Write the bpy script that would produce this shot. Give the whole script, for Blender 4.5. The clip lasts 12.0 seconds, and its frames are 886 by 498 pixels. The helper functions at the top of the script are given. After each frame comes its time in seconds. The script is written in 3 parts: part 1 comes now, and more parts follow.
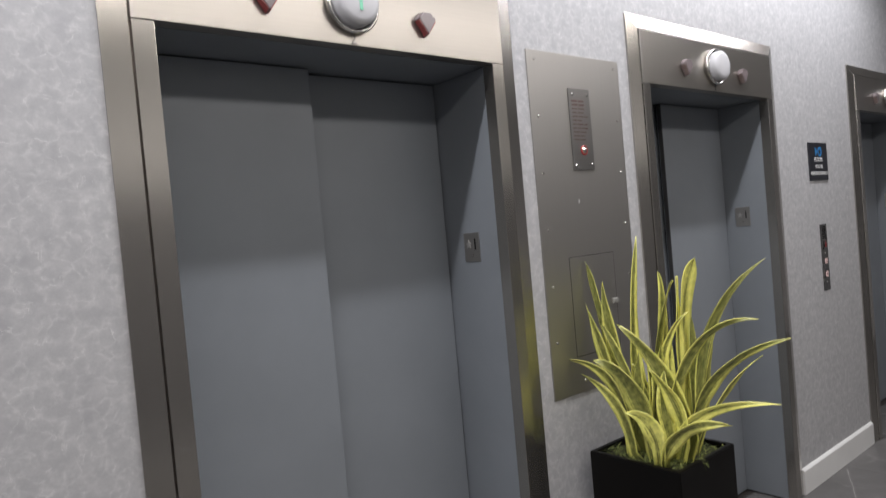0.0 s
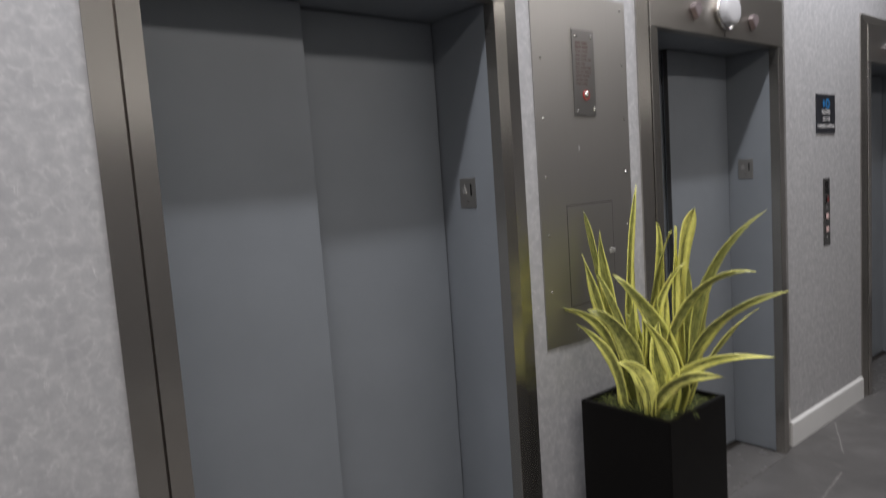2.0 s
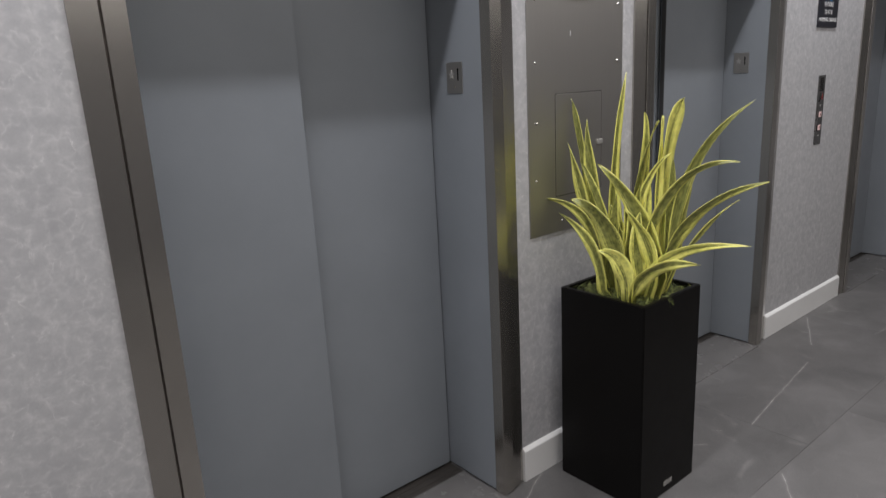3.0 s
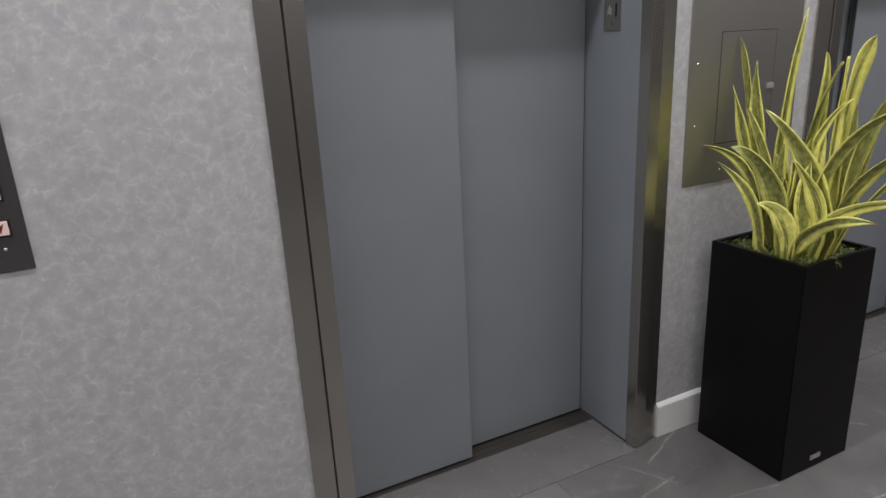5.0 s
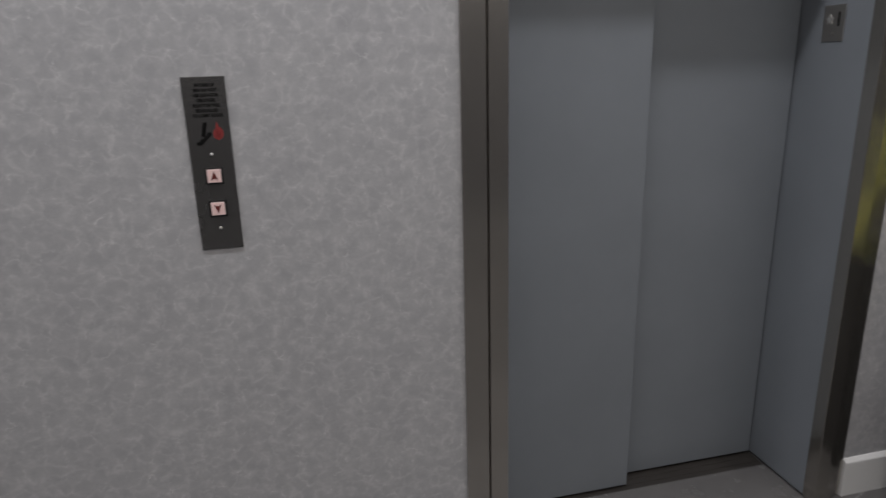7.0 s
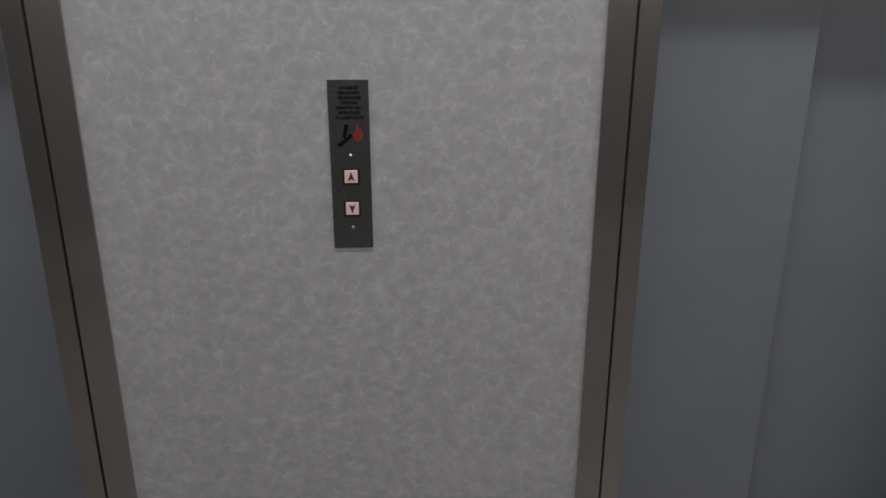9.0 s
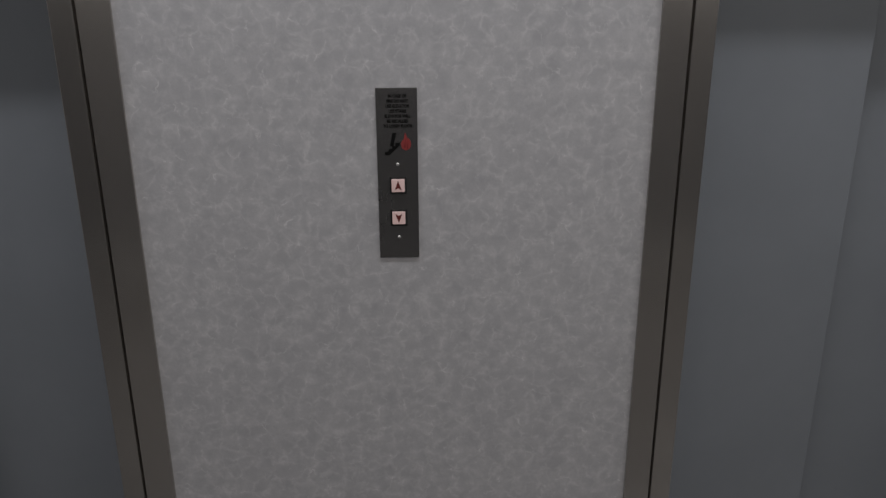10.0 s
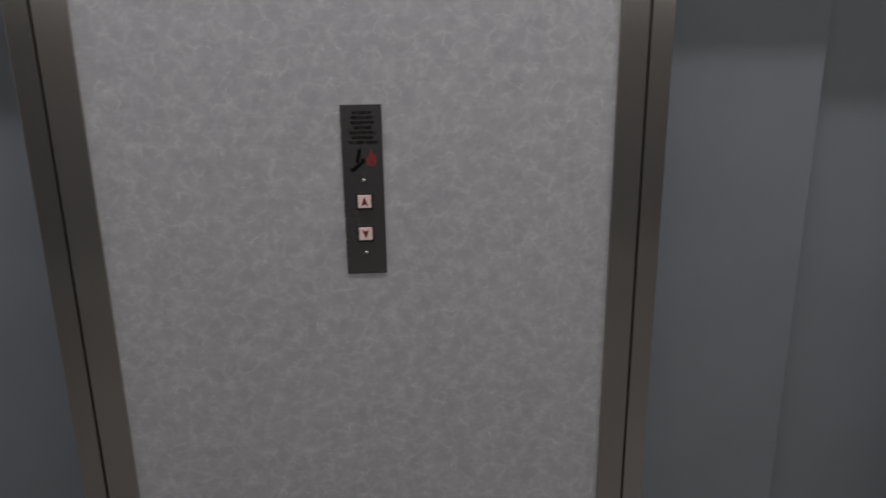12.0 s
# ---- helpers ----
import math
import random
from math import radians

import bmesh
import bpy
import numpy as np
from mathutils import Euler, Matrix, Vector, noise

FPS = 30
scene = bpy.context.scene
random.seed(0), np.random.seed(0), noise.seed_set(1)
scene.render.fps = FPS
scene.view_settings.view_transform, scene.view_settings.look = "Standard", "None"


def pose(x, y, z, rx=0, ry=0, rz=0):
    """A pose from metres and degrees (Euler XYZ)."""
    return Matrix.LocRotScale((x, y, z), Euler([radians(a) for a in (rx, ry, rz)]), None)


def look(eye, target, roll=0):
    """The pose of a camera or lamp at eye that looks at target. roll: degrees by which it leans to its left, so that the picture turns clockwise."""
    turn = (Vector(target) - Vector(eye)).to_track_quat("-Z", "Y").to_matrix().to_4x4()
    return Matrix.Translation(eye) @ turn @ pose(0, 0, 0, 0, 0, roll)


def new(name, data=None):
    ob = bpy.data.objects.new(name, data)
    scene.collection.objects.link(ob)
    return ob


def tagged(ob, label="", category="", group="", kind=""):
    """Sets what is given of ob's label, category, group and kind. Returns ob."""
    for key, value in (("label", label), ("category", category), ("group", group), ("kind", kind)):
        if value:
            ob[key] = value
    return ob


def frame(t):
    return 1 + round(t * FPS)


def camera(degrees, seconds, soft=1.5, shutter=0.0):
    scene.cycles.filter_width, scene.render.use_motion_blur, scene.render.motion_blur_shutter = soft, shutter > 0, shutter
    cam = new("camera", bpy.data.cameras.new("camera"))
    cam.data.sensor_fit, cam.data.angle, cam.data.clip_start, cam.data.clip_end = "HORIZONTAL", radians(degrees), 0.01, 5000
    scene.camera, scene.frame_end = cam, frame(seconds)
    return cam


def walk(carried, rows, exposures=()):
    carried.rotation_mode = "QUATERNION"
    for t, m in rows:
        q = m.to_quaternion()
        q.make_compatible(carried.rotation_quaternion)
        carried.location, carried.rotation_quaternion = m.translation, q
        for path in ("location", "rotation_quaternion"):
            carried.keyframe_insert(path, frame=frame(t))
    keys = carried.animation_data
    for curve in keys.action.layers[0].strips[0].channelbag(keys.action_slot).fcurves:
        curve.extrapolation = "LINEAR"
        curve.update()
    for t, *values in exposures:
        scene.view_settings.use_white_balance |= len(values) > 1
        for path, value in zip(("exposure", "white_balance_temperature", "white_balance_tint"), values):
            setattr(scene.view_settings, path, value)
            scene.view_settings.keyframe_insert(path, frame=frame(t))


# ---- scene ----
cam = camera(67.7, 12.0, soft=1.35, shutter=0.5)
PATH = [
    (0, (0.125, -1.592, 1.596), (1.388, -0.042, 1.543), -5.1),
    (0.5, (0.125, -1.594, 1.6), (1.403, -0.056, 1.639), -4.8),
    (1, (0.13, -1.59, 1.599), (1.4, -0.045, 1.657), -4.4),
    (1.5, (0.141, -1.584, 1.594), (1.406, -0.036, 1.622), -4.5),
    (2, (0.164, -1.566, 1.577), (1.414, -0.018, 1.374), -4.0),
    (2.5, (0.174, -1.569, 1.548), (1.413, -0.05, 1.154), -3.4),
    (2.7, (0.168, -1.577, 1.541), (1.407, -0.071, 1.096), -3.3),
    (4.3, (0.182, -1.653, 1.47), (1.176, -0.027, 0.862), -3.7),
    (4.5, (0.178, -1.642, 1.474), (1.108, 0.021, 0.866), -3.8),
    (5, (0.157, -1.618, 1.48), (0.996, 0.094, 0.876), -3.0),
    (5.5, (0.159, -1.621, 1.483), (0.966, 0.109, 0.888), -2.3),
    (6, (0.149, -1.617, 1.48), (0.889, 0.145, 0.891), -2.1),
    (6.5, (0.117, -1.585, 1.482), (0.701, 0.236, 0.898), -1.9),
    (7, (0.08, -1.565, 1.473), (0.518, 0.303, 0.909), -1.6),
    (9, (0.035, -1.529, 1.501), (0.158, 0.383, 0.929), 0.0),
    (9.5, (0.002, -1.514, 1.496), (0.086, 0.404, 0.935), -0.0),
    (10, (-0.035, -1.5, 1.494), (0.038, 0.424, 0.951), -0.3),
    (10.5, (-0.037, -1.503, 1.493), (0.036, 0.425, 0.968), -0.4),
    (11, (-0.049, -1.502, 1.494), (0.018, 0.429, 0.976), -0.4),
    (11.5, (-0.044, -1.505, 1.472), (0.008, 0.435, 0.99), -0.6),
    (12, (-0.014, -1.507, 1.498), (0.131, 0.423, 0.994), -0.8),
]
walk(cam, [(t, look(eye, target, roll)) for t, eye, target, roll in PATH],
     [(0, 0.28), (0.5, 0.12), (1, 0.02), (1.7, 0.02), (2.5, 0.17), (4.5, 0.28), (5.5, 0.06), (6.2, -0.01), (7, -0.26), (9, -0.42), (10.5, -0.52), (12, -0.52)])

# ---- light ----
# The place is lit by ceiling lamps alone: a narrow light slot that runs along the
# lift wall and panel lamps over the far half of the lobby.
CEIL = 3.2
world = bpy.data.worlds.new("indoor_world")
world.use_nodes = True
world.node_tree.nodes["Background"].inputs["Color"].default_value = (0.8, 0.85, 1.0, 1)
world.node_tree.nodes["Background"].inputs["Strength"].default_value = 0.02
scene.world = world


def area_lamp(name, place, sx, sy, watts, colour, shape="RECTANGLE", spread=180):
    data = bpy.data.lights.new(name, "AREA")
    data.shape, data.size, data.size_y = shape, sx, sy
    data.energy, data.color, data.spread = watts, colour, radians(spread)
    ob = new(name, data)
    ob.matrix_world = pose(*place)
    return ob


SLOT, PANEL = (0.975, 0.966, 1.0), (1.0, 0.940, 0.893)
area_lamp("light_slot", (0.90, -0.475, CEIL - 0.012), 8.6, 0.05, 112, SLOT)
for x in (-0.9, 0.85, 2.6, 4.35):
    area_lamp("panel_lamp", (x, -2.3, CEIL - 0.012), 1.72, 0.36, 21, PANEL, "RECTANGLE", 170)


# ---- materials ----
def shader(name):
    m = bpy.data.materials.new(name)
    m.use_nodes = True
    nt = m.node_tree
    return m, nt, nt.nodes["Principled BSDF"]


def node(nt, kind, links=(), **values):
    n = nt.nodes.new(kind)
    for key, value in values.items():
        if key in n.inputs.keys():
            n.inputs[key].default_value = value
    for socket, source in links:
        nt.links.new(source, n.inputs[socket])
    return n


def calc(nt, op, a, b=None, c=None, clamp=False):
    n = nt.nodes.new("ShaderNodeMath")
    n.operation, n.use_clamp = op, clamp
    for k, v in enumerate((a, b, c)):
        if v is None:
            continue
        if isinstance(v, (int, float)):
            n.inputs[k].default_value = v
        else:
            nt.links.new(v, n.inputs[k])
    return n.outputs[0]


def ramp(nt, fac, stops):
    n = nt.nodes.new("ShaderNodeValToRGB")
    el = n.color_ramp.elements
    while len(el) < len(stops):
        el.new(0.5)
    for e, (p, col) in zip(el, stops):
        e.position, e.color = p, (*col, 1) if len(col) == 3 else col
    nt.links.new(fac, n.inputs[0])
    return n.outputs["Color"]


def grey(v):
    return (v, v, v)


def blend(nt, fac, a, b, how="MIX"):
    n = nt.nodes.new("ShaderNodeMix")
    n.data_type, n.blend_type = "RGBA", how
    for k, v in ((0, fac), (6, a), (7, b)):
        if isinstance(v, (int, float)):
            n.inputs[k].default_value = v
        elif isinstance(v, tuple):
            n.inputs[k].default_value = (*v, 1)
        else:
            nt.links.new(v, n.inputs[k])
    return n.outputs[2]


def coords(nt, scale=(1, 1, 1), kind="Object"):
    tc = nt.nodes.new("ShaderNodeTexCoord")
    mp = nt.nodes.new("ShaderNodeMapping")
    mp.inputs["Scale"].default_value = scale
    nt.links.new(tc.outputs[kind], mp.inputs["Vector"])
    return mp.outputs["Vector"]


def noise_tex(nt, vec, scale, detail=4.0, rough=0.55, distort=0.0):
    n = nt.nodes.new("ShaderNodeTexNoise")
    n.inputs["Scale"].default_value, n.inputs["Detail"].default_value = scale, detail
    n.inputs["Roughness"].default_value, n.inputs["Distortion"].default_value = rough, distort
    nt.links.new(vec, n.inputs["Vector"])
    return n.outputs["Fac"]


def warp(nt, vec, scale, amount):
    n = nt.nodes.new("ShaderNodeTexNoise")
    n.inputs["Scale"].default_value, n.inputs["Detail"].default_value = scale, 3
    nt.links.new(vec, n.inputs["Vector"])
    s = nt.nodes.new("ShaderNodeVectorMath")
    s.operation = "MULTIPLY_ADD"
    nt.links.new(n.outputs["Color"], s.inputs[0])
    s.inputs[1].default_value = (amount, amount, amount)
    nt.links.new(vec, s.inputs[2])
    return s.outputs[0]


def relief(nt, bsdf, height, strength=0.2, distance=0.002):
    b = nt.nodes.new("ShaderNodeBump")
    b.inputs["Strength"].default_value, b.inputs["Distance"].default_value = strength, distance
    nt.links.new(height, b.inputs["Height"])
    nt.links.new(b.outputs["Normal"], bsdf.inputs["Normal"])


def make_wallpaper():
    """Grey vinyl with pale matted fibres, like mulberry paper."""
    m, nt, b = shader("fibre_wallpaper")
    v = coords(nt)
    w1 = warp(nt, warp(nt, v, 17, 0.042), 75, 0.021)
    # matted pulp: dim cells with pale, broken webs of fibre between them
    t = nt.nodes.new("ShaderNodeTexVoronoi")
    t.feature = "DISTANCE_TO_EDGE"
    t.inputs["Scale"].default_value = 29
    nt.links.new(w1, t.inputs["Vector"])
    edge = t.outputs["Distance"]
    web = calc(nt, "POWER", calc(nt, "SUBTRACT", 1.0, calc(nt, "DIVIDE", edge, 0.30, clamp=True), clamp=True), 1.6)
    thread = calc(nt, "SUBTRACT", 1.0, calc(nt, "DIVIDE", edge, 0.055, clamp=True), clamp=True)
    patch = calc(nt, "MULTIPLY_ADD", noise_tex(nt, v, 30, 4, 0.70), 4.6, -1.9, clamp=True)
    rare = calc(nt, "MULTIPLY_ADD", noise_tex(nt, w1, 31, 4, 0.7), 6.0, -3.3, clamp=True)
    fibres = calc(nt, "MULTIPLY_ADD", calc(nt, "MULTIPLY", web, patch), 0.50, calc(nt, "MULTIPLY", calc(nt, "MULTIPLY", thread, rare), 0.75), clamp=True)
    cloud = noise_tex(nt, v, 24, 5, 0.60)
    wide = noise_tex(nt, v, 6, 3, 0.5)
    tone = calc(nt, "MULTIPLY_ADD", wide, 0.25, calc(nt, "MULTIPLY", cloud, 0.75))
    base = ramp(nt, tone, [(0.32, (0.352, 0.352, 0.368)), (0.50, (0.404, 0.403, 0.417)), (0.68, (0.462, 0.461, 0.472))])
    grain = noise_tex(nt, v, 240, 2, 0.6)
    base = blend(nt, calc(nt, "MULTIPLY_ADD", grain, 0.9, -0.3, clamp=True), base, (0.33, 0.33, 0.345))
    nt.links.new(blend(nt, calc(nt, "MULTIPLY", fibres, 0.50), base, (0.80, 0.80, 0.79)), b.inputs["Base Color"])
    b.inputs["Roughness"].default_value = 0.55
    b.inputs["Specular IOR Level"].default_value = 0.3
    relief(nt, b, calc(nt, "ADD", fibres, calc(nt, "MULTIPLY", cloud, 0.6)), 0.22, 0.0015)
    return m


def make_steel(name, colour, rough, grain=(3, 3, 260), brush=0.0):
    """Brushed stainless steel with a directional grain and faint smears."""
    m, nt, b = shader(name)
    fine = noise_tex(nt, coords(nt, grain), 1.0, 3, 0.7)
    smear = noise_tex(nt, coords(nt), 5.0, 4, 0.6)
    col = blend(nt, calc(nt, "MULTIPLY", fine, 0.4), colour, tuple(c * 0.78 for c in colour))
    nt.links.new(col, b.inputs["Base Color"])
    b.inputs["Metallic"].default_value = 0.94
    r = calc(nt, "MULTIPLY_ADD", smear, 0.03, rough - 0.015)
    nt.links.new(r, b.inputs["Roughness"])
    if brush:  # upright hairlines that scatter reflections sideways
        relief(nt, b, noise_tex(nt, coords(nt, (480, 480, 2)), 1.0, 2, 0.5), brush, 0.0008)
    return m


def make_paint(name, colour, rough=0.4, spec=0.45, mottle=0.12):
    """Sprayed enamel with faint orange peel and handling marks."""
    m, nt, b = shader(name)
    v = coords(nt)
    n1 = noise_tex(nt, v, 3.2, 5, 0.6)
    dark = tuple(c * (1 - mottle) for c in colour)
    light = tuple(min(1, c * (1 + mottle)) for c in colour)
    nt.links.new(ramp(nt, n1, [(0.3, dark), (0.7, light)]), b.inputs["Base Color"])
    nt.links.new(calc(nt, "MULTIPLY_ADD", noise_tex(nt, v, 11, 4, 0.6), 0.16, rough - 0.08), b.inputs["Roughness"])
    b.inputs["Specular IOR Level"].default_value = spec
    relief(nt, b, noise_tex(nt, v, 420, 2, 0.5), 0.03, 0.0004)
    return m


def make_plain(name, colour, rough=0.5, metal=0.0, emit=None, power=0.0, coat=0.0):
    m, nt, b = shader(name)
    v = coords(nt)
    n1 = noise_tex(nt, v, 60, 3, 0.6)
    nt.links.new(blend(nt, calc(nt, "MULTIPLY", n1, 0.25), colour, tuple(c * 0.75 for c in colour)), b.inputs["Base Color"])
    b.inputs["Roughness"].default_value, b.inputs["Metallic"].default_value = rough, metal
    b.inputs["Coat Weight"].default_value = coat
    if emit:
        b.inputs["Emission Color"].default_value, b.inputs["Emission Strength"].default_value = (*emit, 1), power
    return m


VEINS = (
    ((2.819, -0.408), (3.619, -0.313), 1.1), ((2.01, -0.615), (2.24, -0.632), 1.0), ((2.54, -0.66), (2.20, -0.90), 1.2),
    ((1.901, -0.01), (1.666, -0.119), 1.1), ((1.678, -0.219), (1.52, -0.246), 0.8), ((1.19, -0.06), (1.36, -0.22), 1.0), ((4.276, -0.042), (3.87, -0.233), 1.1),
    ((1.95, -0.422), (1.767, -0.388), 0.6), ((1.543, -0.05), (1.595, -0.118), 0.4), ((1.595, -0.118), (1.668, -0.249), 0.5), ((2.482, -0.317), (2.532, -0.359), 0.7), ((2.655, -0.315), (2.677, -0.347), 0.7), ((4.75, -0.46), (4.25, -0.42), 0.6),
)


def make_tile_stone():
    """Dark grey marble-look porcelain with soft clouds and thin white veins."""
    m, nt, b = shader("grey_marble_porcelain")
    geo = nt.nodes.new("ShaderNodeNewGeometry")
    pos = geo.outputs["Position"]
    v = warp(nt, pos, 3.0, 0.10)
    cloud = noise_tex(nt, v, 2.6, 7, 0.62, 0.6)
    base = ramp(nt, cloud, [(0.28, (0.078, 0.076, 0.076)), (0.55, (0.112, 0.109, 0.109)), (0.78, (0.155, 0.151, 0.151))])
    info = nt.nodes.new("ShaderNodeObjectInfo")
    tone = calc(nt, "MULTIPLY_ADD", info.outputs["Random"], 0.24, 0.88)
    tinted = nt.nodes.new("ShaderNodeVectorMath")
    tinted.operation = "SCALE"
    nt.links.new(base, tinted.inputs[0])
    nt.links.new(tone, tinted.inputs["Scale"])
    # faint cloudy veins everywhere
    t = nt.nodes.new("ShaderNodeTexVoronoi")
    t.feature = "DISTANCE_TO_EDGE"
    t.inputs["Scale"].default_value = 2.1
    nt.links.new(warp(nt, v, 5.0, 0.16), t.inputs["Vector"])
    soft = calc(nt, "SUBTRACT", 1.0, calc(nt, "DIVIDE", t.outputs["Distance"], 0.035, clamp=True), clamp=True)
    some = calc(nt, "MULTIPLY_ADD", noise_tex(nt, pos, 4.5, 3, 0.6), 5.0, -2.6, clamp=True)
    vein = calc(nt, "MULTIPLY", calc(nt, "MULTIPLY", soft, some), 0.20)
    t2 = nt.nodes.new("ShaderNodeTexVoronoi")
    t2.feature = "DISTANCE_TO_EDGE"
    t2.inputs["Scale"].default_value = 7.5
    nt.links.new(warp(nt, v, 9.0, 0.09), t2.inputs["Vector"])
    hair = calc(nt, "SUBTRACT", 1.0, calc(nt, "DIVIDE", t2.outputs["Distance"], 0.03, clamp=True), clamp=True)
    few = calc(nt, "MULTIPLY_ADD", noise_tex(nt, pos, 7.0, 3, 0.6), 6.0, -3.3, clamp=True)
    vein = calc(nt, "MAXIMUM", vein, calc(nt, "MULTIPLY", calc(nt, "MULTIPLY", hair, few), 0.16))
    dust = calc(nt, "MULTIPLY_ADD", noise_tex(nt, pos, 190, 3, 0.7), 0.26, -0.115, clamp=True)
    # the strong single veins
    wv = warp(nt, pos, 11.0, 0.016)
    wv = warp(nt, wv, 60.0, 0.004)
    sep = nt.nodes.new("ShaderNodeSeparateXYZ")
    nt.links.new(wv, sep.inputs[0])
    px, py = calc(nt, "SUBTRACT", sep.outputs[0], 0.010), calc(nt, "SUBTRACT", sep.outputs[1], 0.010)
    for (ax, ay), (bx, by), amount in VEINS:
        dx, dy = bx - ax, by - ay
        ll = dx * dx + dy * dy
        rx, ry = calc(nt, "SUBTRACT", px, ax), calc(nt, "SUBTRACT", py, ay)
        along = calc(nt, "ADD", calc(nt, "MULTIPLY", rx, dx / ll), calc(nt, "MULTIPLY", ry, dy / ll), clamp=True)
        ex = calc(nt, "MULTIPLY_ADD", along, -dx, rx)
        ey = calc(nt, "MULTIPLY_ADD", along, -dy, ry)
        dist = calc(nt, "SQRT", calc(nt, "ADD", calc(nt, "MULTIPLY", ex, ex), calc(nt, "MULTIPLY", ey, ey)))
        core = calc(nt, "SUBTRACT", 1.0, calc(nt, "DIVIDE", dist, 0.0014, clamp=True), clamp=True)
        haze = calc(nt, "MULTIPLY", calc(nt, "SUBTRACT", 1.0, calc(nt, "DIVIDE", dist, 0.010, clamp=True), clamp=True), 0.16)
        vein = calc(nt, "MAXIMUM", vein, calc(nt, "MULTIPLY", calc(nt, "MAXIMUM", core, haze), amount), clamp=True)
    broken = calc(nt, "MULTIPLY_ADD", noise_tex(nt, pos, 26, 3, 0.6), 4.5, -1.75, clamp=True)
    vein = calc(nt, "MULTIPLY", vein, calc(nt, "MULTIPLY_ADD", broken, 0.60, 0.40))
    vein = calc(nt, "ADD", vein, dust, clamp=True)
    nt.links.new(blend(nt, vein, tinted.outputs[0], (0.50, 0.485, 0.47)), b.inputs["Base Color"])
    nt.links.new(calc(nt, "MULTIPLY_ADD", noise_tex(nt, pos, 9, 4, 0.6), 0.16, 0.34), b.inputs["Roughness"])
    relief(nt, b, noise_tex(nt, pos, 130, 3, 0.6), 0.05, 0.0006)
    return m


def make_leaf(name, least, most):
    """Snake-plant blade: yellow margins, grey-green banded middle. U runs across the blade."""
    m, nt, b = shader(name)
    uv = nt.nodes.new("ShaderNodeUVMap")
    sep = nt.nodes.new("ShaderNodeSeparateXYZ")
    nt.links.new(uv.outputs["UV"], sep.inputs[0])
    u, v = sep.outputs[0], sep.outputs[1]
    pos = coords(nt)
    wob = calc(nt, "MULTIPLY_ADD", noise_tex(nt, pos, 70, 5, 0.7), 0.50, -0.25)
    info = nt.nodes.new("ShaderNodeObjectInfo")
    off = calc(nt, "MULTIPLY_ADD", calc(nt, "FRACT", calc(nt, "MULTIPLY", info.outputs["Random"], 17.3)), 0.24, 0.38)
    edge = calc(nt, "ADD", calc(nt, "MULTIPLY", calc(nt, "ABSOLUTE", calc(nt, "SUBTRACT", u, off)), 2.0), wob)
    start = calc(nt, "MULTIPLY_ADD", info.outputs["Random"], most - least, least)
    bands = nt.nodes.new("ShaderNodeTexNoise")
    bands.inputs["Scale"].default_value, bands.inputs["Detail"].default_value = 1.0, 3
    cmb = nt.nodes.new("ShaderNodeCombineXYZ")
    nt.links.new(calc(nt, "MULTIPLY", u, 5.0), cmb.inputs[0])
    nt.links.new(calc(nt, "MULTIPLY", v, 22), cmb.inputs[1])
    nt.links.new(calc(nt, "MULTIPLY", info.outputs["Random"], 40), cmb.inputs[2])
    nt.links.new(cmb.outputs[0], bands.inputs["Vector"])
    green = ramp(nt, bands.outputs["Fac"], [(0.34, (0.100, 0.112, 0.030)), (0.50, (0.185, 0.192, 0.052)), (0.68, (0.31, 0.310, 0.090))])
    cml = nt.nodes.new("ShaderNodeCombineXYZ")
    nt.links.new(calc(nt, "MULTIPLY", u, 22), cml.inputs[0])
    nt.links.new(calc(nt, "MULTIPLY", v, 3.0), cml.inputs[1])
    nt.links.new(calc(nt, "MULTIPLY", info.outputs["Random"], 70), cml.inputs[2])
    lines = noise_tex(nt, cml.outputs[0], 1.0, 3, 0.6)
    streaky = calc(nt, "ADD", edge, calc(nt, "MULTIPLY_ADD", lines, 1.5, -0.75))
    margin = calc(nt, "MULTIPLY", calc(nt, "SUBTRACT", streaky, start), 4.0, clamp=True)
    green = blend(nt, calc(nt, "MULTIPLY_ADD", lines, 2.0, -0.95, clamp=True), green, (0.33, 0.35, 0.12))
    yellow = blend(nt, noise_tex(nt, pos, 24, 3, 0.6), (0.94, 0.89, 0.26), (0.66, 0.65, 0.15))
    fleck = calc(nt, "MULTIPLY_ADD", bands.outputs["Fac"], 3.0, -1.2, clamp=True)
    yellow = blend(nt, calc(nt, "MULTIPLY", fleck, 0.42), yellow, (0.27, 0.31, 0.085))
    nt.links.new(blend(nt, margin, green, yellow), b.inputs["Base Color"])
    b.inputs["Roughness"].default_value = 0.34
    b.inputs["Specular IOR Level"].default_value = 0.45
    b.inputs["Subsurface Weight"].default_value = 0.06
    b.inputs["Subsurface Radius"].default_value = (0.006, 0.008, 0.002)
    b.inputs["Subsurface Scale"].default_value = 0.5
    relief(nt, b, lines, 0.12, 0.0006)
    return m


def make_moss():
    m, nt, b = shader("moss")
    rnd = nt.nodes.new("ShaderNodeNewGeometry").outputs["Random Per Island"]
    nt.links.new(ramp(nt, rnd, [(0.0, (0.020, 0.026, 0.008)), (0.5, (0.080, 0.100, 0.022)), (1.0, (0.24, 0.26, 0.07))]), b.inputs["Base Color"])
    b.inputs["Roughness"].default_value = 0.85
    return m


